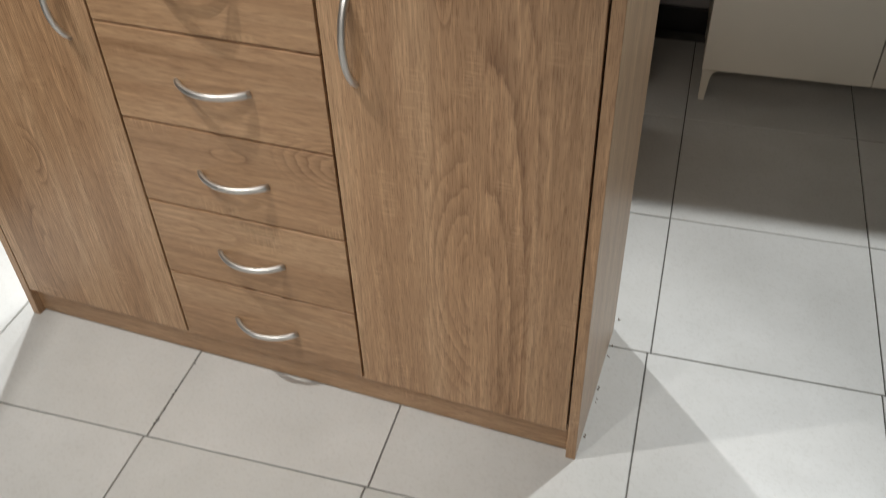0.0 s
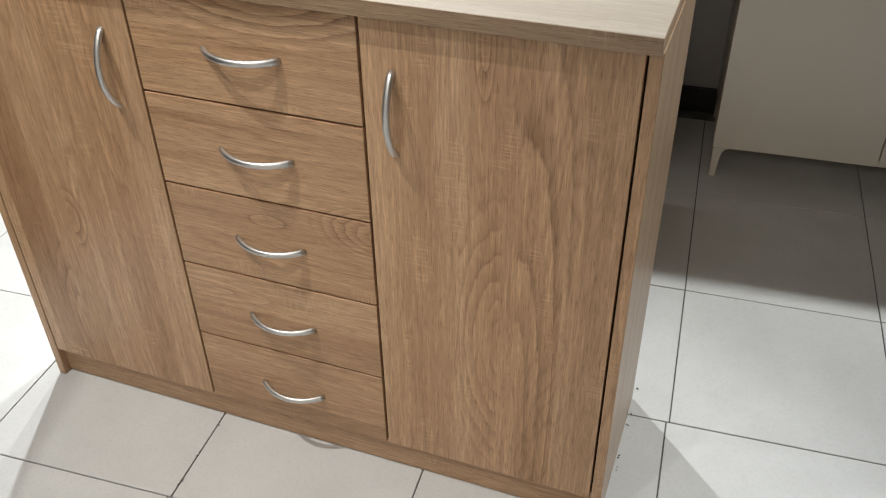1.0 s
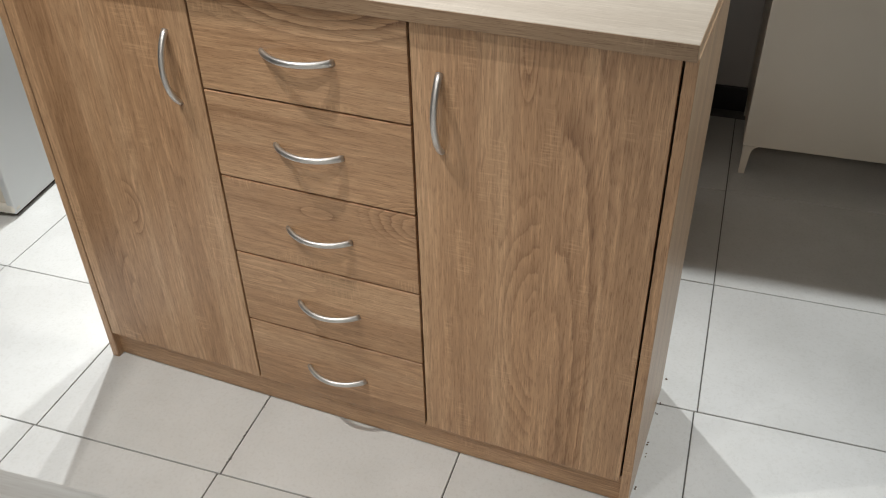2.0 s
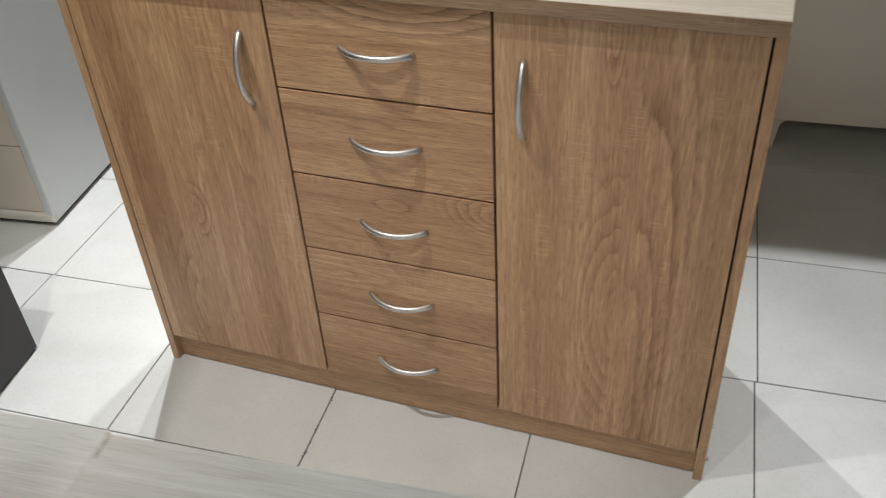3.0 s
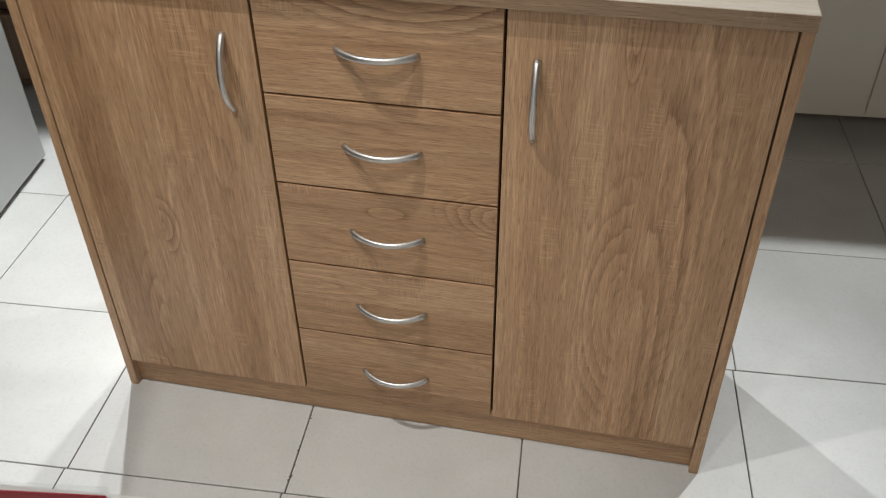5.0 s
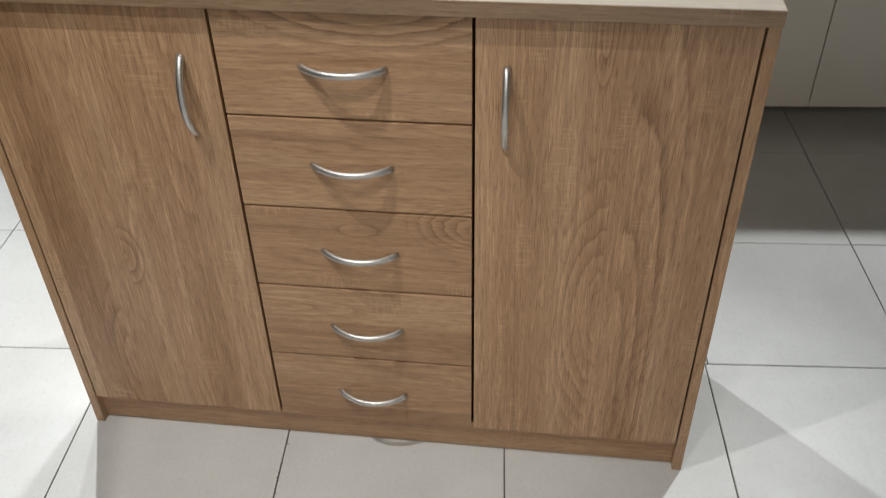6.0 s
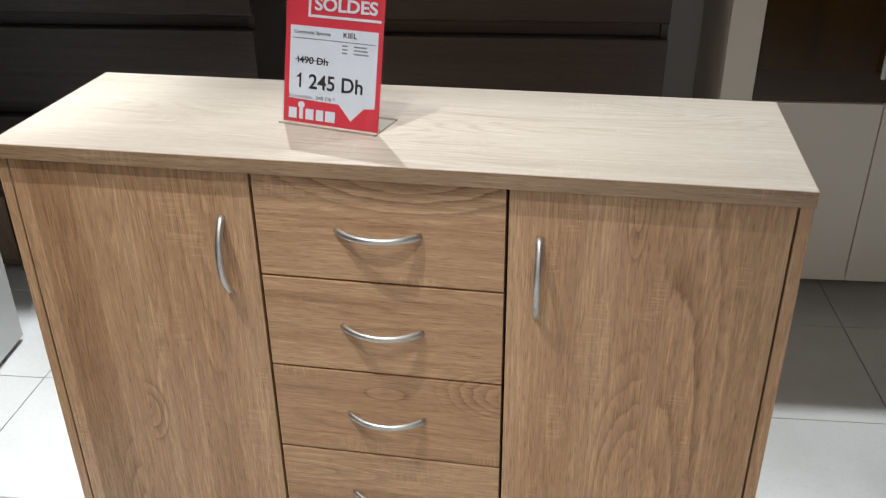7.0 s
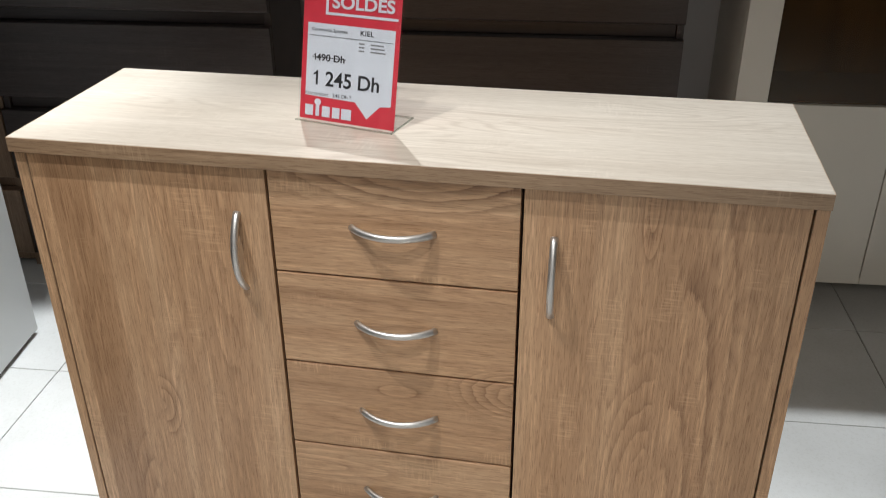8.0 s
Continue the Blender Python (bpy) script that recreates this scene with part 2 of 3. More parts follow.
# ---- mesh helpers ----
def empty(name, m, label, category, group=""):
    ob = new(name)
    ob.empty_display_size = 0.1
    ob.matrix_world = m
    return tagged(ob, label, category, group)


def part(name, bm, mat, parent=None, label=""):
    me = bpy.data.meshes.new(name)
    bm.normal_update()
    bm.to_mesh(me)
    bm.free()
    me.materials.append(mat)
    ob = new(name, me)
    if parent is not None:
        ob.parent = parent
    return tagged(ob, label)


def slab(x0, x1, y0, y1, z0, z1, edge=0.0012, steps=2, bm=None):
    """A board with eased edges."""
    bm = bm or bmesh.new()
    m = Matrix.LocRotScale(((x0 + x1) / 2, (y0 + y1) / 2, (z0 + z1) / 2), None, (x1 - x0, y1 - y0, z1 - z0))
    made = bmesh.ops.create_cube(bm, size=1, matrix=m)["verts"]
    if edge:
        edges = list({e for v in made for e in v.link_edges})
        bmesh.ops.bevel(bm, geom=edges, offset=edge, segments=steps, profile=0.5, affect="EDGES")
    return bm


def prism(outline, y0, y1, bm=None):
    """A flat outline in x and z, given depth along y."""
    bm = bm or bmesh.new()
    a = [bm.verts.new((x, y0, z)) for x, z in outline]
    c = [bm.verts.new((x, y1, z)) for x, z in outline]
    bm.faces.new(a)
    bm.faces.new(list(reversed(c)))
    for i in range(len(a)):
        j = (i + 1) % len(a)
        bm.faces.new((a[j], a[i], c[i], c[j]))
    bmesh.ops.recalc_face_normals(bm, faces=bm.faces)
    return bm


def along_x(outline, x0, x1):
    """An outline in y and z, drawn out along x."""
    bm = prism([(y, z) for y, z in outline], 0.0, x1 - x0)
    for v in bm.verts:
        v.co = (x0 + v.co.y, v.co.x, v.co.z)
    bmesh.ops.recalc_face_normals(bm, faces=bm.faces)
    return bm


def bow(length, out, upright):
    """A bow handle: a rod that leaves the board, swings out and comes back."""
    bm = bmesh.new()
    rings, sides = 22, 10
    ring = []
    for i in range(rings + 1):
        k = i / rings
        s = (k - 0.5) * length
        d = out * (1 - (2 * k - 1) ** 2) ** 0.85
        ahead = 1 - abs(2 * k - 1) ** 3
        wide, thick = 0.0058 - 0.0006 * ahead, 0.0046
        k2 = min(max(k + 0.01, 0.001), 0.999)
        k1 = max(min(k - 0.01, 0.98), 0.0)
        tangent = Vector(((k2 - k1) * length, -out * ((1 - (2 * k2 - 1) ** 2) ** 0.85 - (1 - (2 * k1 - 1) ** 2) ** 0.85), 0)).normalized()
        side = Vector((-tangent.y, tangent.x, 0))
        loop = []
        for j in range(sides):
            a = 2 * math.pi * j / sides
            p = Vector((s, -d, 0)) + side * (thick * math.cos(a)) + Vector((0, 0, wide * math.sin(a)))
            loop.append(bm.verts.new((-p.z, p.y, p.x) if upright else p))
        ring.append(loop)
    for r0, r1 in zip(ring, ring[1:]):
        for j in range(sides):
            f = bm.faces.new((r0[j], r0[(j + 1) % sides], r1[(j + 1) % sides], r1[j]))
            f.smooth = True
    bm.faces.new(ring[0])
    bm.faces.new(list(reversed(ring[-1])))
    bmesh.ops.recalc_face_normals(bm, faces=bm.faces)
    return bm


def moved(bm, x, y, z):
    bmesh.ops.translate(bm, verts=bm.verts, vec=(x, y, z))
    return bm


def words(text, height, mat, parent, x, z, y, bold=0.0, width=None):
    """Letters of the built-in font as a thin mesh, cap height and left end given; width squeezes them to fit."""
    cu = bpy.data.curves.new("words", "FONT")
    cu.body, cu.size, cu.extrude, cu.offset = text, height / 0.70, 0.00008, bold
    ob = bpy.data.objects.new("words", cu)
    scene.collection.objects.link(ob)
    bpy.context.view_layer.update()
    me = bpy.data.meshes.new_from_object(ob.evaluated_get(bpy.context.evaluated_depsgraph_get()))
    bpy.data.objects.remove(ob)
    xs = [v.co.x for v in me.vertices]
    k = width / (max(xs) - min(xs)) if width else 1.0
    x_min = min(xs)
    for v in me.vertices:
        v.co = Vector((x + (v.co.x - x_min) * k, y - v.co.z, z + v.co.y))
    me.materials.clear()
    me.materials.append(mat)
    t = new("lettering", me)
    t.parent = parent
    return t


# ---- setting ----
TURN = 4.3


def wall(name, x0, x1, y0, y1, z1, mat, m):
    ob = part(name, slab(x0, x1, y0, y1, 0, z1, 0), mat)
    ob.matrix_world = m
    return tagged(ob, kind="structure", category="wall", label="plain painted shop wall behind the furniture")


ROOM = pose(0, 0, 0, 0, 0, 4.0)
wall("wall_north", -3.55, 3.55, 1.52, 1.67, 3.1, back_paint, ROOM)
ob = part("baseboard", slab(-3.4, 3.4, 1.506, 1.5198, 0.0, 0.075, 0.002), black)
ob.matrix_world = ROOM
tagged(ob, "black baseboard along the grey wall", "baseboard", kind="structure")
wall("wall_south", -3.55, 3.55, -3.15, -3.0, 3.1, wall_paint, ROOM)
wall("wall_west", -3.55, -3.4, -3.0, 1.52, 3.1, wall_paint, ROOM)
wall("wall_east", 3.4, 3.55, -3.0, 1.52, 3.1, wall_paint, ROOM)
bm = slab(-3.55, 3.55, -3.0, -0.43, 3.0, 3.1, 0)
# Unseen lowered part, added to keep the aisle spot off the back row
slab(-3.55, 3.55, -0.43, 1.52, 2.56, 3.1, 0, bm=bm)
ob = part("ceiling", bm, ceiling_paint)
ob.matrix_world = ROOM
tagged(ob, "white painted ceiling, its lowered part added to block aisle light", "ceiling", kind="structure")
floor = part("floor", slab(-3.55, 3.55, -3.15, 1.67, -0.12, -0.004, 0), grout)
floor.matrix_world = ROOM
tagged(floor, "pale square porcelain tiles with dark grout joints", "floor", kind="structure")


# ---- commode ----
def commode():
    c = empty("commode", pose(0, 0, 0), "light oak commode with two doors and five drawers", "commode")
    part("top_panel", slab(-0.5515, 0.5515, -0.0108, 0.325, 0.8545, 0.8765, 0.001, 2), oak_top_lit, c)
    # Thin front strip that carries the edge's painted shade
    part("edge_band", slab(-0.5515, 0.5515, -0.0124, -0.0109, 0.8547, 0.8761, 0.0005), oak_edge_shade, c, "oak edge band")
    for x in (-0.5520, 0.5516):
        part("edge_band", slab(x, x + 0.0004, -0.0108, 0.325, 0.8547, 0.8761, 0), oak_depth, c, "oak edge band")
    for x0, x1 in ((-0.5530, -0.5370), (0.5370, 0.5535)):
        part("side_panel", slab(x0, x1, 0.0016, 0.318, 0.0, 0.8543, 0.0004, 1), oak_depth, c)
        part("edge_band", slab(x0 + 0.0002, x1 - 0.0002, 0.0, 0.0015, 0.0005, 0.8540, 0.0007, 2), oak_upright, c, "brown oak edge band")
    part("back_panel", slab(-0.537, 0.537, 0.304, 0.308, 0.02, 0.8543, 0), oak_upright, c)
    part("plinth", slab(-0.537, 0.537, 0.015, 0.031, 0.002, 0.068, 0.001), oak_across, c)
    # Inner boards painted near-black as the shade seen through the joints
    part("bottom_board", slab(-0.537, 0.537, 0.022, 0.304, 0.068, 0.084, 0), gap_shade, c)
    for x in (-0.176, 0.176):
        part("partition", slab(x - 0.008, x + 0.008, 0.022, 0.304, 0.084, 0.8543, 0), gap_shade, c)
    for x0, x1, hx in ((-0.5342, -0.1780, -0.224), (0.1780, 0.5338, 0.2200)):
        d = part("door", slab(x0, x1, 0.0, 0.016, 0.070, 0.8527, 0.0012), oak_door_a if hx < 0 else oak_door_b, c)
        part("handle", moved(bow(0.122, 0.026, True), hx, 0.001, 0.7205), steel, d, "brushed nickel bow handle")
    levels = (0.070, 0.2245, 0.3805, 0.5370, 0.6930, 0.8540)
    for i in range(5):
        z0, z1 = levels[i] + (0.0 if i == 0 else 0.0017), levels[i + 1] - 0.0017
        d = part("drawer", slab(-0.1740, 0.1740, 0.0, 0.016, z0, z1, 0.0012), oak_across, c)
        part("handle", moved(bow(0.117, 0.026, False), 0.0, 0.001, (0.140, 0.297, 0.457, 0.616, 0.772)[i]), steel, d, "brushed nickel bow handle")
        part("drawer_box", slab(-0.160, 0.160, 0.018, 0.29, z0 + 0.012, z1 - 0.03, 0), gap_shade, c)
    return c


commode()


# ---- price signs ----
def sign(m, label, lettered, lean, tall):
    s = empty("price_sign", m, label, "price sign", "price signs")
    w = 0.154 if lettered else 0.1558
    sheet = prism(((0, 0.0), (w, 0.0), (w, 0.218), (0, 0.218)), 0.0, 0.0006)
    holder_front = slab(-0.002, 0.156, -0.0026, -0.0012, 0.0, 0.221, 0.0004)
    holder_back = slab(-0.002, 0.156, 0.0012, 0.0030, 0.0, 0.221, 0.0004)
    made = [part("sheet", sheet, red_print, s, "red printed paper sheet"), part("front_cover", holder_front, acrylic, s, "clear acrylic"), part("back_cover", holder_back, acrylic, s, "clear acrylic")]
    y = -0.0004
    panel = ((0.012, 0.050), (0.142, 0.050), (0.142, 0.204), (0.012, 0.204)) if not lettered else ((0.008, 0.038), (0.090, 0.036), (0.110, 0.012), (0.130, 0.034), (0.147, 0.036), (0.147, 0.152), (0.008, 0.152))
    made.append(part("price_panel", prism(panel, y, 0), white_print, s, "white price panel with a pointed lower edge"))

    def bar(x0, x1, z0, z1, mat, name="bar"):
        made.append(part(name, prism(((x0, z0), (x1, z0), (x1, z1), (x0, z1)), y * 2, y * 0.5), mat, s))

    if lettered:
        bar(0.036, 0.040, 0.166, 0.216, white_print, "border_line")
        bar(0.040, 0.150, 0.166, 0.170, white_print, "border_line")
        bar(0.080, 0.150, 0.205, 0.209, white_print, "border_line")
        made.append(words("SOLDES", 0.0185, white_print, s, 0.046, 0.1775, y * 2, 0.0007, 0.098))
        made.append(words("Commode 2portes", 0.0052, ink, s, 0.0145, 0.140, y * 2, 0, 0.058))
        made.append(words("KIEL", 0.0078, ink, s, 0.093, 0.1395, y * 2, 0.0001, 0.021))
        made.append(words("490 Dh", 0.0105, ink, s, 0.0240, 0.0945, y * 2, 0.0003, 0.046))
        made.append(words("245 Dh", 0.0225, ink, s, 0.0405, 0.0560, y * 2, 0.0005, 0.0865))
        for x, z, k in ((0.0195, 0.0560, 1.0), (0.0190, 0.0945, 0.46)):
            one = [(0.0052, 0), (0.0083, 0), (0.0083, 0.0228), (0.0060, 0.0228), (0.0046, 0.0200), (0.0012, 0.0178), (0.0012, 0.0150), (0.0052, 0.0168)]
            made.append(part("figure_one", prism([(x + px * k, z + pz * k) for px, pz in one], y * 2, y * 0.5), ink, s))
        made.append(words("Economisez", 0.0055, grey_ink, s, 0.0085, 0.0395, y * 2, 0, 0.038))
        made.append(words("245 Dh *", 0.0055, ink, s, 0.0530, 0.0395, y * 2, 0, 0.031))
        bar(0.0165, 0.072, 0.0992, 0.1003, ink, "strike_line")
        for z in (0.126, 0.1205, 0.115):
            bar(0.0915, 0.100, z, z + 0.0022, grey_ink)
            bar(0.110, 0.132 - (z - 0.12) * 300 * 0.001, z, z + 0.0022, grey_ink)
    else:
        bar(0.020, 0.110, 0.075, 0.096, ink)
        bar(0.020, 0.070, 0.108, 0.118, ink)
        bar(0.020, 0.124, 0.160, 0.1615, grey_ink)
        bar(0.085, 0.124, 0.128, 0.150, red_print)
    if lettered:
        bar(0.012, 0.144, 0.1325, 0.1332, ink, "rule_line")
    for x0, x1 in ((0.009, 0.022), (0.0265, 0.0325), (0.037, 0.050), (0.054, 0.066), (0.069, 0.085)):
        bar(x0, x1, 0.006, 0.023, white_print, "emblem_block")
    disc = [(0.0295 + 0.0055 * math.cos(a * math.pi / 8), 0.0285 + 0.0055 * math.sin(a * math.pi / 8)) for a in range(16)]
    made.append(part("emblem_dot", prism(disc, y * 2, y * 0.5), white_print, s))
    for ob in made:
        ob.matrix_basis = pose(0, 0, 0.002, -lean, 0, 0) @ Matrix.Diagonal((1, 1, tall, 1))
    if lettered:
        made.append(part("foot", slab(-0.002, 0.156, -0.010, 0.062, 0.0, 0.0022, 0.0006), acrylic, s, "clear acrylic foot plate"))
        for x0, x1, y0, y1 in ((0.154, 0.1562, -0.010, 0.062), (-0.002, 0.1562, 0.0598, 0.062), (-0.002, 0.1562, -0.0104, -0.0084)):
            made.append(part("foot_edge", slab(x0, x1, y0, y1, 0.0001, 0.0027, 0.0005), acrylic_edge, s, "cut edge of the clear plate"))
    for ob in made:
        ob.visible_shadow = ob.data.materials[0] not in (acrylic, acrylic_edge)
    return s


sign(pose(-0.169, 0.134, 0.8765, 0, 0, -13), "red and white sale price sign in clear acrylic on the commode", True, 13, 0.90)

# ---- white display cabinet with smoked glass ----
ROW = pose(0.634, 1.1974, 0, 0, 0, TURN)


def leg(parent, x, y, sx, sy):
    """A tapered corner leg with a curved bracket towards its neighbour."""
    out = [(0.003, 0.085), (0.003, 0), (0.018, 0), (0.023, 0.060), (0.026, 0.073), (0.031, 0.080), (0.040, 0.085)]
    bm = prism([(px * sx, pz) for px, pz in out], 0.0, 0.028 * sy)
    moved(bm, x, y, 0)
    part("leg", bm, white_lacquer, parent)


def vitrine():
    v = empty("display_cabinet", ROW, "white display cabinet with smoked glass doors on short legs", "cabinet")
    w0, w1, h = -0.045, 0.757, 1.85
    for x, sx in ((w0, 1), (w1, -1)):
        for y, sy in ((0.0, 1), (0.36, -1)):
            leg(v, x, y, sx, sy)
    part("bottom_panel", slab(w0, w1, 0.003, 0.36, 0.0852, 0.103, 0.001), white_lacquer, v)
    for x in (w0, w1 - 0.018):
        part("side_panel", slab(x, x + 0.018, 0.020, 0.36, 0.103, h - 0.02, 0.0015), white_lacquer, v)
    part("back_panel", slab(w0 + 0.018, w1 - 0.018, 0.34, 0.35, 0.103, h - 0.02, 0), gap_shade, v)
    part("shelf", slab(w0 + 0.018, w1 - 0.018, 0.03, 0.34, 0.575, 0.590, 0), walnut, v, "dark brown shelf board")
    part("top_panel", slab(w0, w1, 0.0, 0.36, h - 0.02, h, 0.0015), white_lacquer, v)
    part("inner_lining", slab(w0 + 0.018, w1 - 0.018, 0.28, 0.32, 0.592, h - 0.021, 0), walnut, v, "dark brown wooden lining")
    for x0, x1 in ((w0, 0.3545), (0.3575, w1)):
        part("door", slab(x0, x1, 0.0, 0.018, 0.0855, 0.589, 0.0015), white_lacquer, v)
    for x0, x1 in ((w0, 0.034), (0.678, w1)):
        part("stile", slab(x0, x1, 0.0, 0.018, 0.592, h - 0.021, 0.0015), white_lacquer, v)
    for x0, x1, hx in ((0.036, 0.3545, 0.330), (0.3575, 0.676, 0.382)):
        d = part("glass_door", slab(x0, x1, 0.004, 0.009, 0.592, h - 0.022, 0.0005), smoked_glass, v, "smoked glass")
        d.visible_shadow = False
        part("handle", slab(hx - 0.006, hx + 0.006, -0.022, -0.012, 0.658, 0.96, 0.003, 3), steel, d, "upright metal bar handle")
    return v


vitrine()


# ---- dark chests of drawers behind ----
def chest(m, w, levels, mat, label, deep=0.30):
    c = empty("chest_of_drawers", m, label, "chest of drawers", "chests along the back")
    h = levels[-1] + 0.03
    for x in (0.0, w - 0.018):
        part("side_panel", slab(x, x + 0.018, 0.004, deep, 0.0, h - 0.022, 0.0015), mat, c)
    part("top_panel", slab(0, w, -0.006, deep, h - 0.022, h, 0.002), mat, c)
    part("carcass", slab(0.018, w - 0.018, 0.035, deep - 0.01, 0.02, h - 0.024, 0), black, c)
    for z0, z1 in zip(levels, levels[1:]):
        front = [(0.014, z1 - 0.003), (-0.016, z1 - 0.003), (-0.018, z1 - 0.005), (-0.018, z0 + 0.040), (-0.015, z0 + 0.036), (-0.008, z0 + 0.0335), (0.014, z0 + 0.032)]
        part("drawer", along_x(front, 0.001, w - 0.001), mat, c)
        part("grip_strip", slab(0.0185, w - 0.0185, 0.0145, 0.0345, z0 - 0.002, z0 + 0.0315, 0.001), mat, c, "recessed grip groove in shadow")
    return c


BACK = pose(0, 1.1655, 0, 0, 0, TURN)
LEVELS = [0.015 + 0.2455 * k for k in range(8)]
chest(BACK @ pose(-1.383, 0, 0), 0.789, [z + 0.0005 for z in LEVELS], wenge, "tall dark brown wood-grain chest with wide grooved drawers")
chest(BACK @ pose(-0.40, 0, 0), 0.847, [z - 0.0065 for z in LEVELS], wenge, "tall dark brown wood-grain chest beside the white cabinet")
chest(BACK @ pose(-2.13, 0, 0), 0.743, LEVELS, walnut, "tall brown wooden chest partly hidden by a white chest")


# ---- white chest with cream drawers ----
def white_chest():
    c = empty("white_chest", pose(-1.121, 0.331, 0, 0, 0, 8.0), "cool white chest with cream drawers and rounded rim", "chest of drawers")
    w, d, h = 0.80, 0.395, 0.95
    part("base", slab(-w + 0.01, -0.012, 0.014, d - 0.004, 0.0, 0.012, 0), gap_shade, c)
    part("bottom_rim", slab(-w, 0.0, -0.004, 0.030, 0.012, 0.040, 0.010, 4), white_lacquer, c, "rounded white lower rim")
    for x0, x1 in ((-w, -w + 0.022), (-0.022, 0.0)):
        part("side_panel", slab(x0, x1, 0.0, d, 0.0122, h, 0.004, 3), grey_white, c)
    part("back_panel", slab(-w + 0.022, -0.022, d - 0.012, d - 0.004, 0.013, h, 0), grey_white, c)
    part("top_panel", slab(-w, 0.0, -0.006, d, h + 0.0005, h + 0.025, 0.004, 3), grey_white, c)
    z = 0.042
    for top in (0.239, 0.47, 0.70, 0.945):
        part("drawer", slab(-w + 0.024, -0.024, 0.004, 0.022, z, top - 0.0015, 0.0015), cream, c)
        z = top + 0.0015
    part("carcass", slab(-w + 0.023, -0.023, 0.024, d - 0.013, 0.045, h - 0.005, 0), gap_shade, c)


white_chest()


# ---- anthracite cabinet ----
def dark_cabinet():
    c = empty("dark_cabinet", pose(-0.863, -0.062, 0, 0, 0, 7.5), "anthracite grey cabinet standing on the tiles", "cabinet")
    w, d, h = 0.42, 0.62, 0.445
    for x0, x1 in ((-w, -w + 0.018), (-0.018, 0.0)):
        part("side_panel", slab(x0, x1, -d, 0.0, 0.004, h, 0.0015), anthracite, c)
    part("front_panel", slab(-w + 0.0185, -0.0185, -d + 0.002, -d + 0.02, 0.02, h, 0.001), anthracite, c)
    part("back_panel", slab(-w + 0.0185, -0.0185, -0.012, -0.003, 0.01, h, 0.0005), anthracite, c)
    part("top_panel", slab(-w - 0.004, 0.004, -d - 0.004, 0.004, h + 0.0005, h + 0.022, 0.002), anthracite, c)
    for x in (-w + 0.02, -0.02):
        for y in (-d + 0.03, -0.02):
            part("foot", slab(x - 0.014, x + 0.014, y - 0.014, y + 0.014, 0.0, 0.008, 0.001), black, c)


dark_cabinet()

# ---- bleached oak sideboards in front ----
EDGE = pose(0.165, -0.8035, 0, 0, 0, 5.6)


def sideboard(x0, x1, y1, label, chip=None):
    c = empty("sideboard", EDGE, label, "sideboard", "sideboards facing the commode")
    d = 0.34
    part("top_panel", slab(x0, x1, y1 - d, y1, 0.876, 0.900, 0.0002, 1), bleached, c)
    for a in (x0 + 0.004, x1 - 0.022):
        part("side_panel", slab(a, a + 0.018, y1 - d + 0.01, y1 - 0.012, 0.0, 0.8757, 0.0015), bleached, c)
    part("back_panel", slab(x0 + 0.0225, x1 - 0.0225, y1 - 0.022, y1 - 0.014, 0.01, 0.8755, 0), bleached, c)
    part("front_panel", slab(x0 + 0.0225, x1 - 0.0225, y1 - d + 0.012, y1 - d + 0.028, 0.06, 0.874, 0.001), bleached, c)
    if chip is not None:
        part("chipped_edge", prism(((chip - 0.0012, 0.9001), (chip + 0.0016, 0.9001), (chip + 0.0010, 0.9003), (chip - 0.0008, 0.9003)), y1 - 0.020, y1 - 0.0005), chipped, c, "worn tan chip in the edge")
    part("plinth", slab(x0 + 0.0225, x1 - 0.0225, y1 - d + 0.03, y1 - d + 0.046, 0.0, 0.0595, 0.001), bleached, c)


sideboard(-0.440, -0.0001, 0.0006, "bleached oak sideboard with a price sign on it")
sideboard(0.0001, 0.80, -0.002, "bleached oak sideboard butted against its neighbour", 0.0022)
sign(pose(0.0107, -0.9297, 0.900, 0, 0, 8), "red framed price sign on the bleached oak sideboard", False, 0, 0.69)


# Out of view; added so its corner shades a strip of floor by the commode
def unseen_cabinet():
    c = empty("unseen_cabinet", EDGE, "unseen plain bleached oak cabinet, taller than the sideboard, added to shade a floor strip", "cabinet")
    x0, x1, y1, d, h = -1.05, -0.444, 0.0006, 0.36, 1.93
    for a in (x0, x1 - 0.018):
        part("side_panel", slab(a, a + 0.018, y1 - d + 0.018, y1 - 0.01, 0.0, h - 0.0225, 0.0015), bleached, c)
    part("back_panel", slab(x0 + 0.0185, x1 - 0.0185, y1 - 0.02, y1 - 0.012, 0.01, h - 0.0225, 0), bleached, c)
    part("top_panel", slab(x0, x1, y1 - d, y1, h - 0.022, h, 0.001), bleached, c)
    for a, b in ((x0 + 0.002, (x0 + x1) / 2 - 0.0015), ((x0 + x1) / 2 + 0.0015, x1 - 0.002)):
        part("door", slab(a, b, y1 - d, y1 - d + 0.016, 0.06, h - 0.025, 0.001), bleached, c)
    part("plinth", slab(x0 + 0.0185, x1 - 0.0185, y1 - d + 0.03, y1 - d + 0.046, 0.0, 0.058, 0.001), bleached, c)


unseen_cabinet()


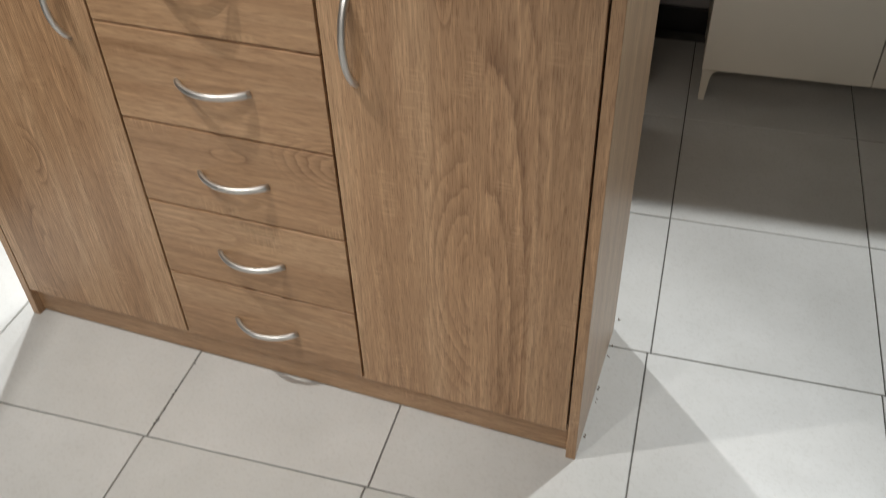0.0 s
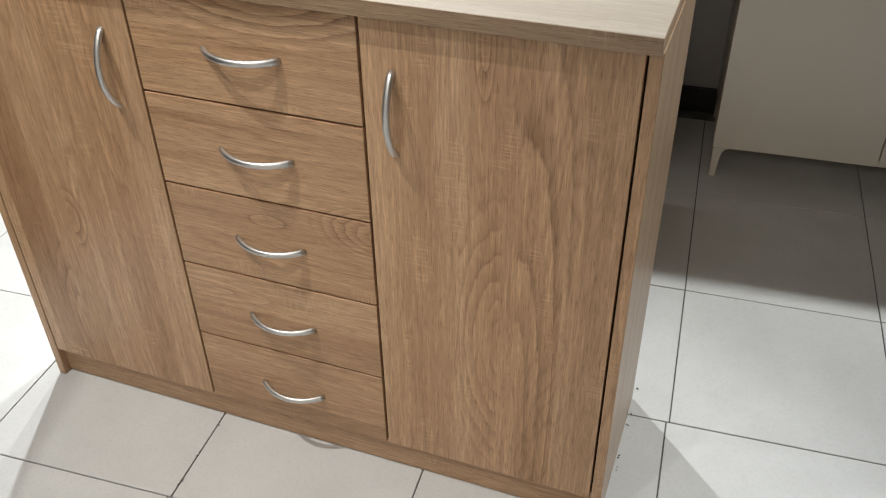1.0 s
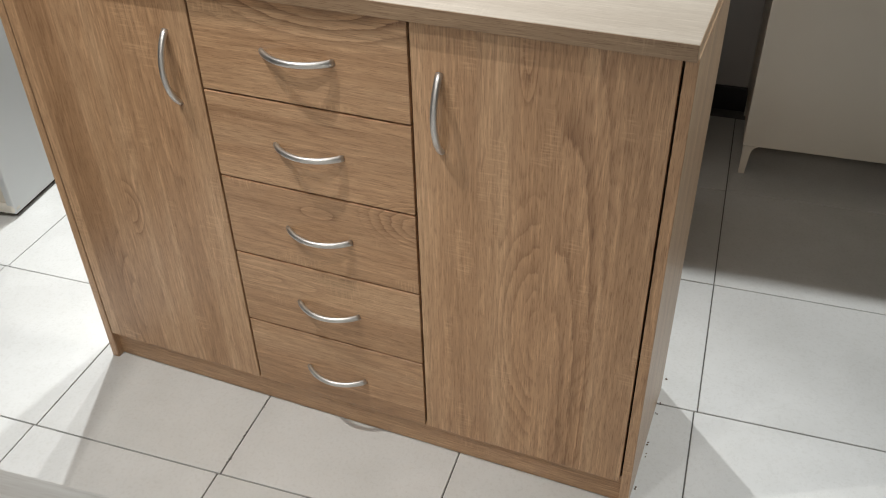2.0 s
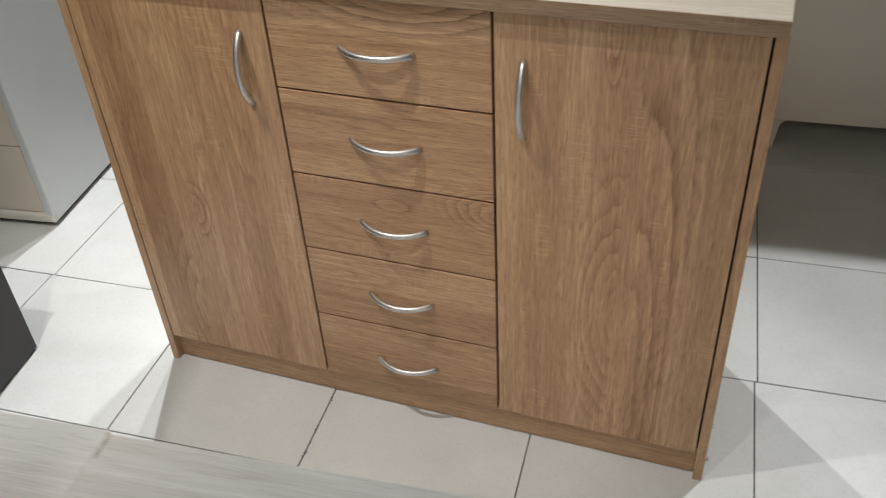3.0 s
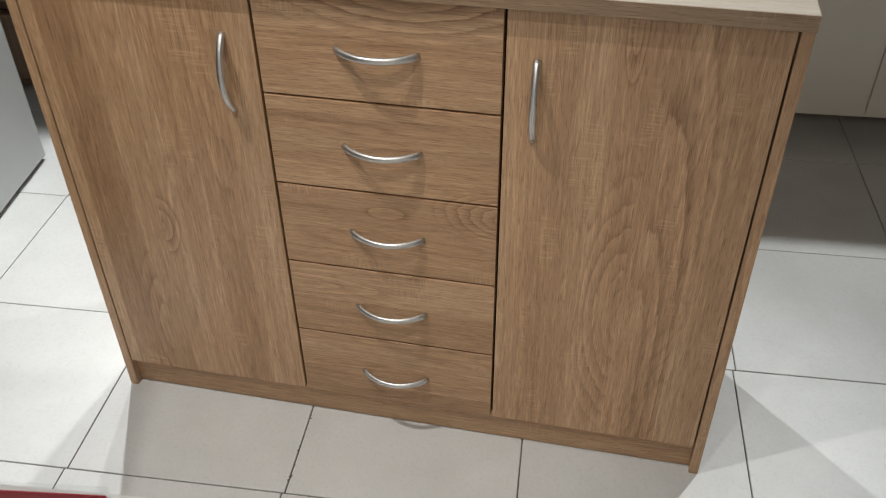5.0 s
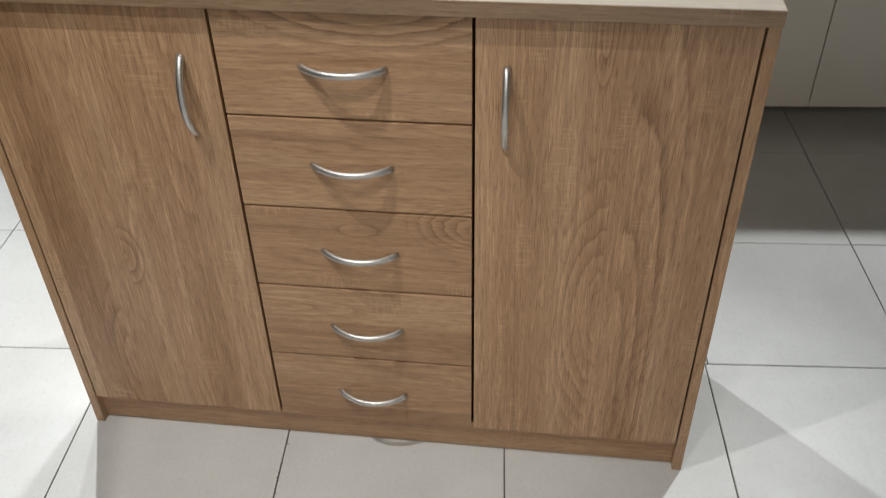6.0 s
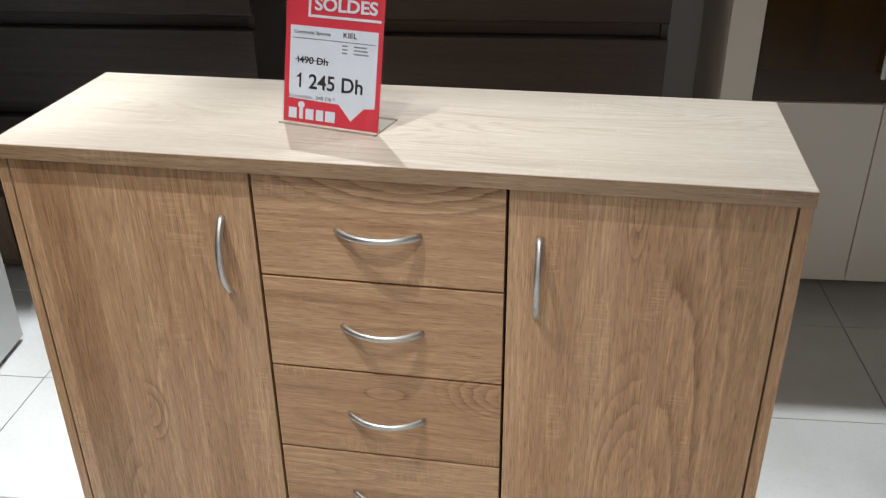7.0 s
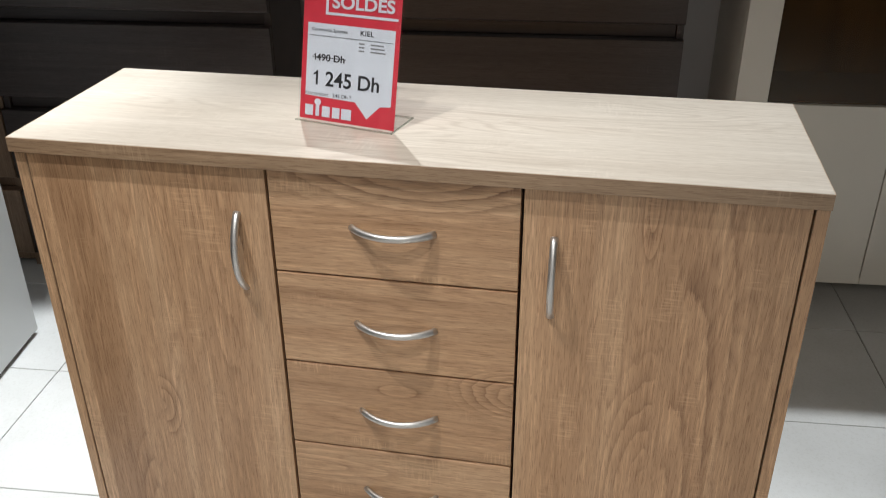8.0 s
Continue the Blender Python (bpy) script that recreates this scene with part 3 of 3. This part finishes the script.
# ---- crumbs of chipboard along the commode's side ----
bm = bmesh.new()
for y in (0.345, 0.274, 0.246, 0.162, 0.135, 0.05):
    for k in range(2):
        r = random.uniform(0.0010, 0.0024)
        m = pose(0.5565 + random.uniform(0, 0.004), y + random.uniform(-0.006, 0.006), r * 0.45, random.uniform(0, 90), random.uniform(0, 90), random.uniform(0, 90))
        bmesh.ops.create_icosphere(bm, subdivisions=1, radius=r, matrix=m @ Matrix.Diagonal((1.3, 0.8, 0.6, 1)))
tagged(part("crumbs", bm, walnut), "brown chipboard crumbs on the tiles beside the commode", "crumbs", kind="stuff")

# ---- chipped grout along one joint ----
bm = bmesh.new()
SEAM = pose(-0.166, -0.188, 0, 0, 0, 4.0) @ pose(0.005, 0, 0)
for k in range(26):
    y, r = random.uniform(0.02, 0.36), random.uniform(0.0010, 0.0030)
    m = SEAM @ pose(random.uniform(-0.0022, 0.0022), y, -0.0002, 0, 0, random.uniform(0, 360))
    bmesh.ops.create_icosphere(bm, subdivisions=1, radius=r, matrix=m @ Matrix.Diagonal((1.5, 0.8, 0.18, 1)))
tagged(part("grout_chips", bm, grout), "chipped dark grout along a tile joint", "grout", kind="stuff")

# ---- floor tiles ----
PITCH, PITCH_Y, JOINT = 0.4085, 0.4085, 0.0026
bm = slab(-(PITCH - JOINT) / 2, (PITCH - JOINT) / 2, -(PITCH_Y - JOINT) / 2, (PITCH_Y - JOINT) / 2, -0.0105, 0.0, 0.0009, 1)
tile_mesh = bpy.data.meshes.new("tile")
bm.normal_update()
bm.to_mesh(tile_mesh)
bm.free()
tile_mesh.materials.append(porcelain)
CORNER = pose(-0.166, -0.188, 0, 0, 0, 4.0)
INTO_ROOM = ROOM.inverted() @ CORNER
for i in range(-8, 9):
    for j in range(-8, 9):
        m = INTO_ROOM @ pose((i + 0.5) * PITCH + (0.0 if j < 0 else 0.005 if j == 0 else 0.011), (j + 0.5) * PITCH_Y, 0)
        if abs(m.translation.x) < 3.45 and -3.0 < m.translation.y < 1.45:
            t = new("tile", tile_mesh)
            t.parent = floor
            t.matrix_basis = m @ pose(0, 0, random.uniform(-0.0006, 0.0), random.uniform(-0.08, 0.08), random.uniform(-0.08, 0.08), 0)
